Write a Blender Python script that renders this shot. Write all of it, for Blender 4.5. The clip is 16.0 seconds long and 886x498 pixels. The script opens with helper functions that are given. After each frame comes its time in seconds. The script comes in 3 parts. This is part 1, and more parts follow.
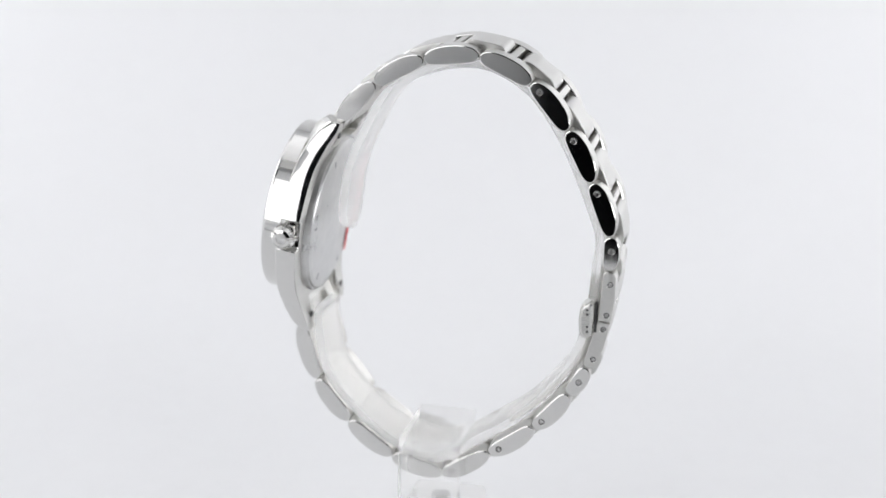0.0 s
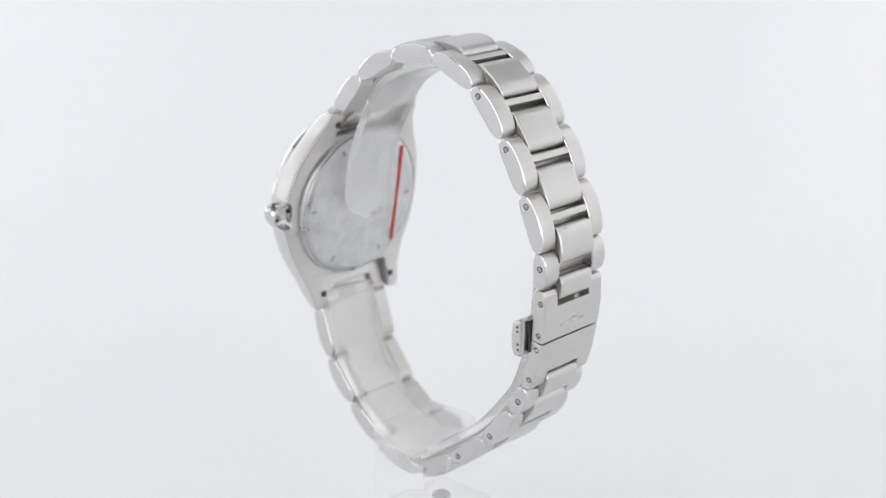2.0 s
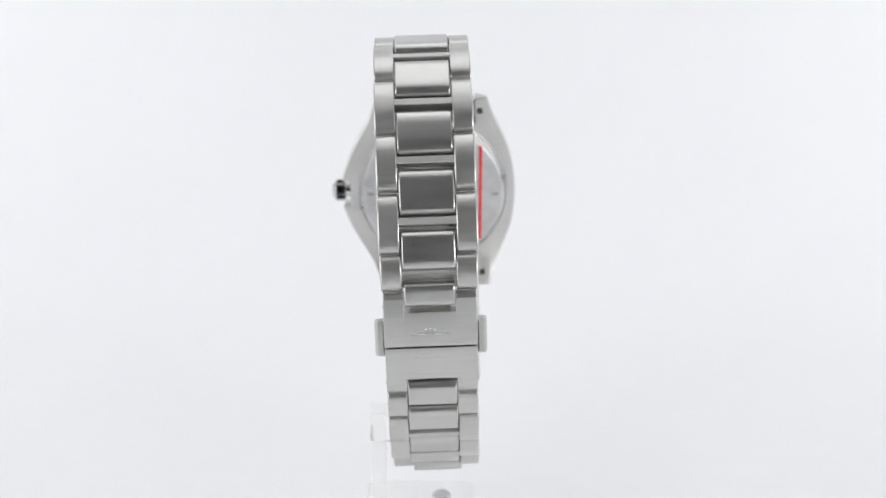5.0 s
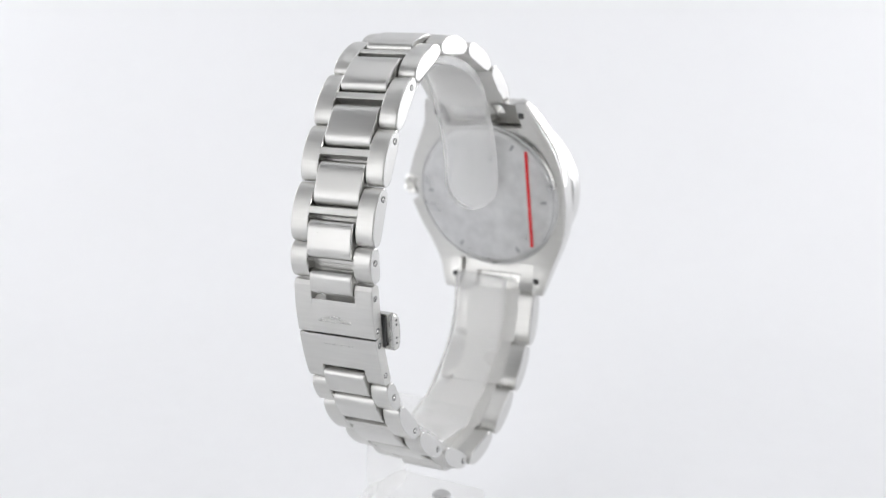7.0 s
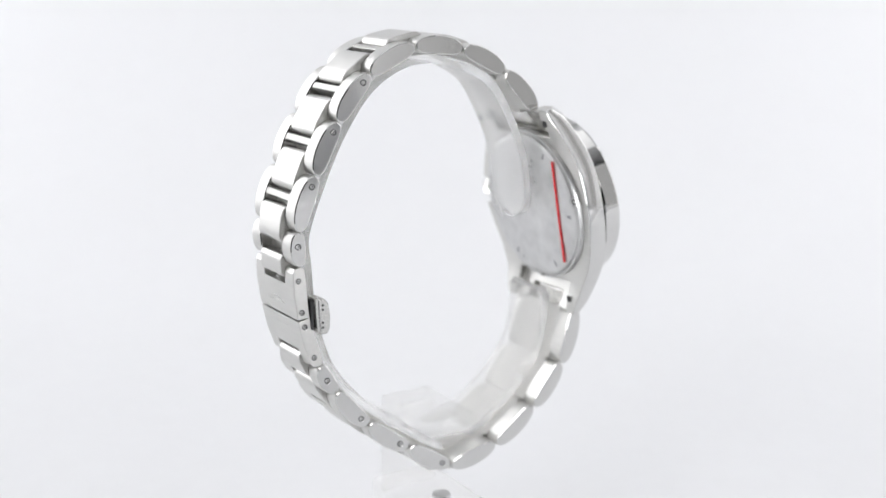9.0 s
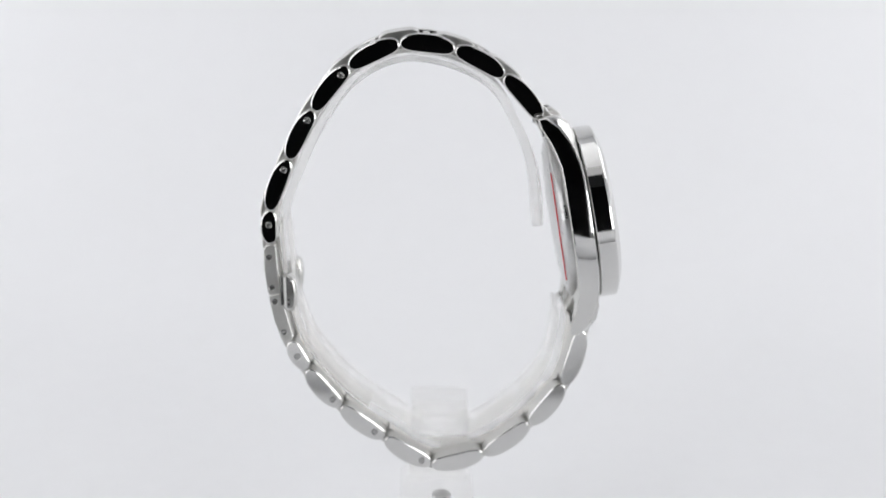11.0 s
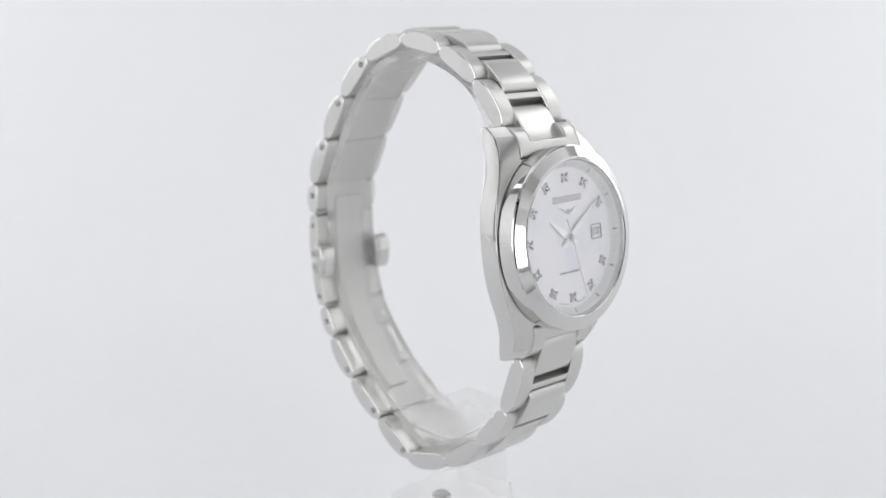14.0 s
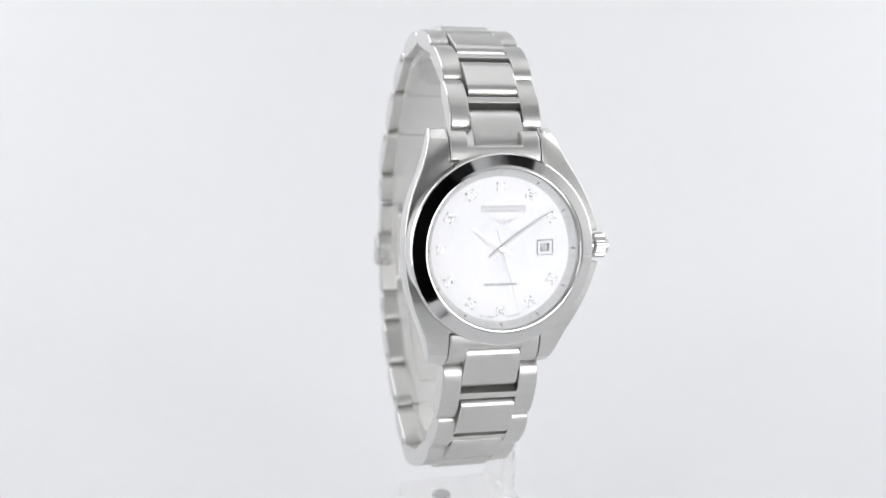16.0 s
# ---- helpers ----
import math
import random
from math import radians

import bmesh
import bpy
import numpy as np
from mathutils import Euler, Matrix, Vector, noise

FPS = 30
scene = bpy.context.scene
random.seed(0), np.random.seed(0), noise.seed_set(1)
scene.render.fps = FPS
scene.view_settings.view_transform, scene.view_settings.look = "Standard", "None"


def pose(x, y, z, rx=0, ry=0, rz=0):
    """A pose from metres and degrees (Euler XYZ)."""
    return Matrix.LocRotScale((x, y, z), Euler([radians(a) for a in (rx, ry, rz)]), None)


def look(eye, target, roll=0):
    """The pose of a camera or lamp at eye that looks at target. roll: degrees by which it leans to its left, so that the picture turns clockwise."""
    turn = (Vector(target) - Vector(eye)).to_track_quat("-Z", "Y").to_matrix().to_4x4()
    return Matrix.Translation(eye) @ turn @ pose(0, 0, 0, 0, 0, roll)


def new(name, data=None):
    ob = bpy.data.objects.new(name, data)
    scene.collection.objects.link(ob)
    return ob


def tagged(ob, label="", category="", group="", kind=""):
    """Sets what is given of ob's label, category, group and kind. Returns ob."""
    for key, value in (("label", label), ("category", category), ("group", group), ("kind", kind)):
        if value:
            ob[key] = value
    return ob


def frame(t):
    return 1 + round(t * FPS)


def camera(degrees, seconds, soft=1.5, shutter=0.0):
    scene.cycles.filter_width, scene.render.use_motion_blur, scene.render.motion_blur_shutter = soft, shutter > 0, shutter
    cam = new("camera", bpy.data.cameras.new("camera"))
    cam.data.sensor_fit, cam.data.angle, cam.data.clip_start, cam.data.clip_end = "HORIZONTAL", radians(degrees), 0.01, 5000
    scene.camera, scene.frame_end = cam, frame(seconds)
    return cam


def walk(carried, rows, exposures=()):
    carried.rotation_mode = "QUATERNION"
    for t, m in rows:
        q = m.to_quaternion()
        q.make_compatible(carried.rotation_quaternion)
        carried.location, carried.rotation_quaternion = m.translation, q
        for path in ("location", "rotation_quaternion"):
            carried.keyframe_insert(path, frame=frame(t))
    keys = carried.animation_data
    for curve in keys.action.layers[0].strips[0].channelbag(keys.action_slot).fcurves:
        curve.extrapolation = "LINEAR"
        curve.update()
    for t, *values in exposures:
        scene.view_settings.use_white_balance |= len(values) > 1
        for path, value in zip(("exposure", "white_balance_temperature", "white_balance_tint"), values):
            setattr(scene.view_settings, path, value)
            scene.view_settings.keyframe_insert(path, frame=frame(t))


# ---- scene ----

# ---- camera: stands still, the watch turns before it ----
EYE = (0.0, -0.21821, 0.05841)
cam = camera(35.42, 16.0)
cam.data.dof.use_dof, cam.data.dof.focus_distance, cam.data.dof.aperture_fstop = True, 0.203, 20.0
CAM_POSE = pose(*EYE, 90 - 14.988, 0, 0.07) @ pose(0, 0, 0, 0, 0, 0.761)
walk(cam, [(0.0, CAM_POSE), (16.0, CAM_POSE)],
     exposures=[(0.0, -0.28), (2.5, -0.28), (3.0, -0.23), (4.2, -0.21), (7.0, -0.21), (9.2, -0.19), (11.3, -0.39), (13.0, -0.38), (13.6, -0.39), (14.0, -0.38), (14.5, -0.28), (15.5, -0.28), (16.0, -0.28)])

SPIN = -15.0105            # degrees a second about the vertical axis


# ---- world and lights: a white light tent with side and top softboxes ----
world = bpy.data.worlds.new("dim_room")
scene.world = world
world.use_nodes = True
world.node_tree.nodes["Background"].inputs["Color"].default_value = (0.9, 0.95, 1.0, 1)
world.node_tree.nodes["Background"].inputs["Strength"].default_value = 0.02


def softbox(name, eye, target, sx, sy, watts, colour=(0.987, 0.985, 1.0)):
    lamp = bpy.data.lights.new(name, "AREA")
    lamp.shape, lamp.size, lamp.size_y, lamp.energy, lamp.color = "RECTANGLE", sx, sy, watts, colour
    ob = new(name, lamp)
    ob.matrix_world = look(eye, target)
    return ob


for side in (-1, 1):
    softbox("softbox_lamp", (side * 0.42, 0.31, 0.14), (0, 0.22, 0.0), 0.24, 0.48, 1.11 + 0.06 * side)
    # added fill, not a known lamp: makes the side cloth glow in reflections
    softbox("tent_glow_fill", (side * 0.46, -0.09, 0.14), (0, -0.05, 0.0), 0.44, 0.46, 0.34)
softbox("softbox_lamp", (0.0, -0.02, 0.50), (0, 0.0, 0.0), 0.6, 0.5, 0.68)
softbox("softbox_lamp", (0.235, -0.288, 0.045), (0.235, 0, 0.045), 0.20, 0.16, 0.58)
# added fill before the front cloth, whitening the flanks' reflections
softbox("tent_glow_fill", (-0.323, -0.285, 0.115), (-0.315, -0.1, 0.105), 0.43, 0.35, 0.75)


# ---- materials ----
def shader(name, base, rough=0.5, metal=0.0, noise_scale=0.0, vary=0.0, rough_vary=0.0, bump=0.0, stretch=(1, 1, 1), spec=0.5):
    m = bpy.data.materials.new(name)
    m.use_nodes = True
    nt = m.node_tree
    b = nt.nodes["Principled BSDF"]
    b.inputs["Base Color"].default_value = (*base, 1)
    b.inputs["Roughness"].default_value = rough
    b.inputs["Metallic"].default_value = metal
    b.inputs["Specular IOR Level"].default_value = spec
    if noise_scale:
        co = nt.nodes.new("ShaderNodeTexCoord")
        mp = nt.nodes.new("ShaderNodeMapping")
        mp.inputs["Scale"].default_value = stretch
        nt.links.new(co.outputs["Object"], mp.inputs["Vector"])
        fine = nt.nodes.new("ShaderNodeTexNoise")
        fine.inputs["Scale"].default_value, fine.inputs["Detail"].default_value = noise_scale, 4
        nt.links.new(mp.outputs["Vector"], fine.inputs["Vector"])
        broad = nt.nodes.new("ShaderNodeTexNoise")
        broad.inputs["Scale"].default_value, broad.inputs["Detail"].default_value = 140, 3
        nt.links.new(co.outputs["Object"], broad.inputs["Vector"])
        mix = nt.nodes.new("ShaderNodeMath")
        mix.operation = "MULTIPLY_ADD"
        nt.links.new(fine.outputs["Fac"], mix.inputs[0])
        mix.inputs[1].default_value = 0.6
        sc = nt.nodes.new("ShaderNodeMath")
        sc.operation = "MULTIPLY"
        sc.inputs[1].default_value = 0.4
        nt.links.new(broad.outputs["Fac"], sc.inputs[0])
        nt.links.new(sc.outputs[0], mix.inputs[2])
        ramp = nt.nodes.new("ShaderNodeMapRange")
        ramp.inputs["From Min"].default_value, ramp.inputs["From Max"].default_value = 0.3, 0.7
        ramp.inputs["To Min"].default_value, ramp.inputs["To Max"].default_value = 1 - vary, 1 + vary
        nt.links.new(mix.outputs[0], ramp.inputs["Value"])
        col = nt.nodes.new("ShaderNodeVectorMath")
        col.operation = "SCALE"
        col.inputs[0].default_value = base
        nt.links.new(ramp.outputs[0], col.inputs["Scale"])
        nt.links.new(col.outputs[0], b.inputs["Base Color"])
        rr = nt.nodes.new("ShaderNodeMapRange")
        rr.inputs["From Min"].default_value, rr.inputs["From Max"].default_value = 0.3, 0.7
        rr.inputs["To Min"].default_value, rr.inputs["To Max"].default_value = max(rough - rough_vary, 0.02), rough + rough_vary
        nt.links.new(mix.outputs[0], rr.inputs["Value"])
        nt.links.new(rr.outputs[0], b.inputs["Roughness"])
        if bump:
            bp = nt.nodes.new("ShaderNodeBump")
            bp.inputs["Strength"].default_value, bp.inputs["Distance"].default_value = bump, 0.00002
            nt.links.new(fine.outputs["Fac"], bp.inputs["Height"])
            nt.links.new(bp.outputs["Normal"], b.inputs["Normal"])
    return m


STEEL = (0.63, 0.625, 0.603)
hand_steel = shader("silvered_hand", (0.93, 0.93, 0.93), 0.5, 1.0, 900, 0.02, 0.04)
polished = shader("polished_steel", (0.68, 0.675, 0.66), 0.07, 1.0, 900, 0.02, 0.02)
mid_polish = shader("mid_link_steel", (0.63, 0.625, 0.605), 0.3, 1.0, 2600, 0.02, 0.03, 0.06, (1, 0.06, 1))
brushed = shader("brushed_steel", STEEL, 0.34, 1.0, 2600, 0.05, 0.05, 0.25, (1, 0.06, 1))
satin = shader("satin_steel", STEEL, 0.24, 1.0, 2600, 0.04, 0.05, 0.2, (1, 1, 0.08))
inner_steel = shader("worn_inner_steel", (0.68, 0.675, 0.655), 0.62, 1.0, 1400, 0.06, 0.06, 0.1)
bar_steel = shader("cross_bar_steel", STEEL, 0.46, 1.0, 2600, 0.04, 0.04, 0.1, (1, 0.06, 1))
back_steel = shader("case_back_steel", (0.62, 0.62, 0.615), 0.36, 1.0, 420, 0.16, 0.14, 0.15)
worn_notch = shader("worn_notch_steel", (0.36, 0.36, 0.37), 0.5, 1.0, 500, 0.1, 0.1)
setting_steel = shader("grey_setting_steel", (0.58, 0.58, 0.58), 0.3, 1.0, 900, 0.05, 0.05)
# near-black colour put in for the shade of slots, holes and gaps
recess_shade = shader("painted_recess_shade", (0.05, 0.05, 0.05), 0.6)
white_cloth = shader("white_tent_cloth", (0.86, 0.865, 0.875), 0.9, 0, 300, 0.008, 0.02, spec=0.1)
black_room = shader("dark_room_wall", (0.02, 0.02, 0.022), 0.8, 0, 20, 0.1, 0.05)
white_plate = shader("white_flange", (0.78, 0.78, 0.78), 0.4, 0, 800, 0.02, 0.05)
ink = shader("grey_print", (0.16, 0.16, 0.17), 0.5)
# grey of the print, also of the shadow painted in the date window
soft_ink_and_shade = shader("pale_grey_print_and_shade", (0.33, 0.33, 0.34), 0.5)
red_film = shader("red_film_edge", (0.72, 0.035, 0.04), 0.4, 0, 900, 0.06, 0.05)


def pearl():
    m = shader("mother_of_pearl", (0.8, 0.79, 0.8), 0.32)
    nt = m.node_tree
    b = nt.nodes["Principled BSDF"]
    co = nt.nodes.new("ShaderNodeTexCoord")
    n1 = nt.nodes.new("ShaderNodeTexNoise")
    n1.inputs["Scale"].default_value, n1.inputs["Detail"].default_value, n1.inputs["Distortion"].default_value = 160, 3, 1.2
    nt.links.new(co.outputs["Object"], n1.inputs["Vector"])
    ramp = nt.nodes.new("ShaderNodeValToRGB")
    e = ramp.color_ramp.elements
    e[0].position, e[0].color = 0.3, (0.79, 0.81, 0.86, 1)
    e[1].position, e[1].color = 0.72, (0.89, 0.86, 0.88, 1)
    mid = ramp.color_ramp.elements.new(0.5)
    mid.color = (0.87, 0.87, 0.885, 1)
    nt.links.new(n1.outputs["Fac"], ramp.inputs["Fac"])
    nt.links.new(ramp.outputs["Color"], b.inputs["Base Color"])
    b.inputs["Coat Weight"].default_value, b.inputs["Coat Roughness"].default_value = 0.75, 0.2
    return m


pearl_dial = pearl()


def clear(name, ior, rough, tint=(1, 1, 1)):
    m = shader(name, tint, rough)
    b = m.node_tree.nodes["Principled BSDF"]
    b.inputs["Transmission Weight"].default_value = 1.0
    b.inputs["IOR"].default_value = ior
    return m


acrylic = clear("clear_acrylic", 1.06, 0.25, (0.96, 0.96, 0.955))
acrylic.node_tree.nodes["Principled BSDF"].inputs["Transmission Weight"].default_value = 0.88   # hazed by wear
band_acrylic = clear("hazed_acrylic_band", 1.15, 0.2, (0.97, 0.97, 0.965))
band_acrylic.node_tree.nodes["Principled BSDF"].inputs["Transmission Weight"].default_value = 0.78
gem = clear("cut_diamond", 1.9, 0.01)


def thin_crystal():
    m = bpy.data.materials.new("sapphire_crystal")
    m.use_nodes = True
    nt = m.node_tree
    nt.nodes.clear()
    out = nt.nodes.new("ShaderNodeOutputMaterial")
    t = nt.nodes.new("ShaderNodeBsdfTransparent")
    gl = nt.nodes.new("ShaderNodeBsdfGlossy")
    gl.inputs["Roughness"].default_value = 0.02
    lw = nt.nodes.new("ShaderNodeLayerWeight")
    lw.inputs["Blend"].default_value = 0.5
    steep = nt.nodes.new("ShaderNodeMath")
    steep.operation = "POWER"
    steep.inputs[1].default_value = 2.9
    nt.links.new(lw.outputs["Facing"], steep.inputs[0])
    fr = nt.nodes.new("ShaderNodeMath")
    fr.operation = "MULTIPLY_ADD"
    fr.inputs[1].default_value, fr.inputs[2].default_value = 0.9, 0.02
    nt.links.new(steep.outputs[0], fr.inputs[0])
    mx = nt.nodes.new("ShaderNodeMixShader")
    nt.links.new(fr.outputs[0], mx.inputs[0])
    nt.links.new(t.outputs[0], mx.inputs[1])
    nt.links.new(gl.outputs[0], mx.inputs[2])
    nt.links.new(mx.outputs[0], out.inputs["Surface"])
    return m


crystal_glass = thin_crystal()
MM = 0.001


# ---- building helpers ----
def part(name, bm, material, parent, label="", sharp=32, rims=True):
    """One mesh object under a thing or under a part; bm is in millimetres."""
    bmesh.ops.recalc_face_normals(bm, faces=bm.faces)
    bm.normal_update()
    for e in bm.edges:
        flank = any(len(f.verts) > 8 for f in e.link_faces)
        bend = e.calc_face_angle(0) if len(e.link_faces) == 2 else 9.0
        sizes = [f.calc_area() for f in e.link_faces]
        rim = rims and bend > 0.06 and max(sizes) > 4 * min(sizes)
        e.smooth = not flank and not rim and bend < radians(sharp)
    bmesh.ops.scale(bm, vec=(MM, MM, MM), verts=bm.verts)
    me = bpy.data.meshes.new(name)
    bm.to_mesh(me)
    bm.free()
    for m in material if isinstance(material, (list, tuple)) else [material]:
        me.materials.append(m)
    me.polygons.foreach_set("use_smooth", [True] * len(me.polygons))
    ob = new(name, me)
    if parent is not None:
        ob.parent = parent
    return tagged(ob, label)


def prism(points, y0, y1, bevel=0.0, segments=2, bm=None):
    """A polygon of (x, z) points carried from y0 to y1, its rims bevelled."""
    own = bmesh.new()
    a = [own.verts.new((x, y0, z)) for x, z in points]
    b = [own.verts.new((x, y1, z)) for x, z in points]
    n = len(points)
    own.faces.new(a)
    own.faces.new(b[::-1])
    for i in range(n):
        own.faces.new((a[i], b[i], b[(i + 1) % n], a[(i + 1) % n]))
    bmesh.ops.recalc_face_normals(own, faces=own.faces)
    if bevel:
        rims = [e for e in own.edges if len({round(v.co.y, 5) for v in e.verts}) == 1]
        bmesh.ops.bevel(own, geom=rims, offset=bevel, segments=segments, affect="EDGES", profile=0.5)
    if bm is None:
        return own
    merge(bm, own)
    return bm


def merge(bm, other):
    seat = {v: bm.verts.new(v.co) for v in other.verts}
    for f in other.faces:
        nf = bm.faces.new([seat[v] for v in f.verts])
        nf.material_index = f.material_index
    other.free()


def lathe(profile, segments=96, closed=True, squash=1.0):
    """Turns (radius, height) points about the z axis."""
    bm = bmesh.new()
    rings = []
    for r, h in profile:
        if r < 1e-6:
            rings.append([bm.verts.new((0, 0, h))])
        else:
            rings.append([bm.verts.new((r * math.cos(2 * math.pi * k / segments), r * math.sin(2 * math.pi * k / segments), h)) for k in range(segments)])
    pairs = list(zip(rings, rings[1:])) + ([(rings[-1], rings[0])] if closed else [])
    for a, b in pairs:
        for k in range(segments):
            j = (k + 1) % segments
            quad = []
            for v in (a[k % len(a)], a[j % len(a)], b[j % len(b)], b[k % len(b)]):
                if v not in quad:
                    quad.append(v)
            if len(quad) > 2:
                bm.faces.new(quad)
    return bm


def box(cx, cy, cz, sx, sy, sz, bevel=0.0, segments=2):
    bm = bmesh.new()
    bmesh.ops.create_cube(bm, size=1, matrix=Matrix.Translation((cx, cy, cz)) @ Matrix.Diagonal((sx, sy, sz, 1)))
    if bevel:
        bmesh.ops.bevel(bm, geom=bm.edges[:], offset=bevel, segments=segments, affect="EDGES", profile=0.5)
    return bm


# ---- the setting: a white tent, open in front, in a dark room ----
def sweep_points(half, y_front, y_back, z_floor, z_top, radius):
    pts = [(y_front, z_floor), (y_back - radius, z_floor)]
    for k in range(1, 17):
        a = math.pi / 2 * k / 16
        pts.append((y_back - radius + radius * math.sin(a), z_floor + radius - radius * math.cos(a)))
    pts.append((y_back, z_top))
    return pts


def build_setting():
    floor_z = -56.0
    pts = sweep_points(600, -120, 420, floor_z, 560, 260)
    bm = bmesh.new()
    rows = []
    for y, z in pts:
        rows.append([bm.verts.new((x, y, z)) for x in (-600, 600)])
    for a, b in zip(rows, rows[1:]):
        bm.faces.new((a[0], a[1], b[1], b[0]))
    under = bmesh.ops.extrude_face_region(bm, geom=bm.faces[:])
    for v in under["geom"]:
        if isinstance(v, bmesh.types.BMVert):
            v.co += Vector((0, 6, -6))
    tagged(part("backdrop", bm, white_cloth, None, "smooth white seamless sweep under and behind the watch", 60), category="backdrop", kind="structure")
    for x in (-603, 603):
        tagged(part("wall_side", box(x, 115, 250, 6, 610, 620), white_cloth, None, "white cloth side of the light tent"), category="wall", kind="structure")
    tagged(part("ceiling", box(0, 120, 563, 1200, 600, 6), white_cloth, None, "white cloth roof of the light tent"), category="ceiling", kind="structure")
    # front cloth, with the tall slot in which the camera stands
    for cx, sx in ((-354, 492), (362.5, 475)):
        tagged(part("wall_front", box(cx, -303, 250, sx, 6, 620), white_cloth, None, "white cloth front of the light tent"), category="wall", kind="structure")
    for cx, sx, cy, sy in ((-354, 492, -257, 84), (-337.5, 525, -168, 94), (400, 400, -210, 178)):
        tagged(part("floor_tent", box(cx, cy, -60, sx, sy, 8), white_cloth, None, "white cloth floor of the light tent"), category="floor", kind="structure")
    # two unseen cards, added to whiten the steel's reflections below the slot
    tagged(part("reflection_card", box(105, -124, -39, 210, 3, 38), white_cloth, None, "unseen white card added at the front of the sweep for reflections"), category="wall", kind="structure")
    tagged(part("reflection_card", box(-55, -124, -49, 110, 3, 18), white_cloth, None, "low unseen white card added at the front of the sweep for reflections"), category="wall", kind="structure")
    tagged(part("wall_room", box(-75, -900, 100, 2400, 20, 1600), black_room, None, "dark wall of the room in front of the tent"), category="wall", kind="structure")
    tagged(part("floor_room", box(-75, -545, -420, 2400, 690, 20), black_room, None, "dark floor of the room in front of the tent"), category="floor", kind="structure")


build_setting()

# ---- the watch: x to the clasp, y to the nine o'clock side, z up ----
X_AXIS = Vector((0.97418, -0.22534, 0.01419))
Y_AXIS = Vector((0.22456, 0.97353, 0.04255))
Z_AXIS = Vector((-0.02341, -0.03826, 0.99900))
SEAT = Matrix((X_AXIS, Y_AXIS, Z_AXIS)).transposed().to_4x4()

watch = tagged(new("wristwatch"), "ladies' stainless steel wristwatch with pearl dial, closed round a clear stand", "watch")

# joints of the bracelet (x, z) and its sideways drift y, from the upper lugs round to the lower ones
JOINTS = [(-14.53, 22.18, -2.1), (-8.47, 28.78, -2.45), (-0.67, 32.72, -2.7), (7.99, 33.46, -2.8), (15.85, 29.55, -2.9), (21.31, 22.58, -2.9), (25.13, 14.78, -2.9), (28.16, 6.5, -2.95), (28.02, 1.09, -3.0),
          (27.21, -7.17, -3.0), (24.91, -15.08, -3.0), (22.11, -19.78, -2.95), (16.5, -26.0, -2.9), (9.2, -31.2, -2.75), (1.4, -35.7, -2.35), (-7.2, -33.4, -2.1), (-14.5, -27.9, -1.7), (-19.8, -21.0, -1.3), (-22.3, -11.6, -1.0)]
LOBE = 3.05                  # width of a side lobe


def half_at(k):
    """Half the bracelet's width at link k."""
    return float(np.interp(k, (0, 2, 4, 6, 7, 8, 9, 10, 11, 13, 15, 17), (7.15, 7.15, 7.15, 7.1, 6.95, 6.75, 6.7, 6.75, 6.85, 6.95, 7.2, 7.5)))


def along(k):
    a, b = Vector(JOINTS[k][:2]), Vector(JOINTS[k + 1][:2])
    d = (b - a).normalized()
    return a, d, Vector((-d.y, d.x)), (b - a).length, (JOINTS[k][2] + JOINTS[k + 1][2]) / 2


def lens(length, top, low, ends=0.04, power=2.2, low_power=6.0):
    """Side view of a link: nearly flat inside, arched outside, as (s, h)."""
    pts = []
    for i in range(17):
        q = -math.cos(math.pi * i / 16)
        pts.append((length / 2 + q * (length / 2 - ends), top * (1 - abs(q) ** power) ** 0.5))
    for i in range(1, 12):
        q = math.cos(math.pi * i / 12)
        pts.append((length / 2 + q * (length / 2 - ends), low * (1 - abs(q) ** low_power) ** 0.5))
    return pts


def on_chord(k, pts):
    a, d, o, length, y = along(k)
    return [tuple(a + d * s + o * h) for s, h in pts]


def face_by_side(bm, side_index):
    bm.normal_update()
    for f in bm.faces:
        if abs(f.normal.y) > 0.9:
            f.material_index = side_index


def screw(k, s, h, side, parent, r=0.5):
    a, d, o, length, y = along(k)
    p = a + d * s + o * h
    HALF = half_at(k)
    bm = lathe([(0, 0.06), (r * 0.52, 0.06), (r * 0.6, 0.03), (r * 0.64, 0.0), (r * 0.98, 0.0), (r * 1.06, 0.02), (r * 1.1, -0.25), (0, -0.25)], 20, closed=False)
    # flush ring and raised slot are coloured near-black as recess shade
    for f in bm.faces:
        c = f.calc_center_median()
        if abs(c.z) < 0.005 and math.hypot(c.x, c.y) > 0.6 * r:
            f.material_index = 1
    slot = box(0, 0, 0.05, r * 0.9, 0.12, 0.04)
    for f in slot.faces:
        f.material_index = 1
    merge(bm, slot)
    turn = Matrix.Rotation(math.radians(90 if side < 0 else -90), 4, "X")
    bm.transform(Matrix.Translation((p.x, y + side * (HALF + 0.02), p.y)) @ turn @ Matrix.Rotation(random.uniform(0, 3), 4, "Z"))
    part("screw", bm, [polished, recess_shade], parent, "tiny slotted steel screw")


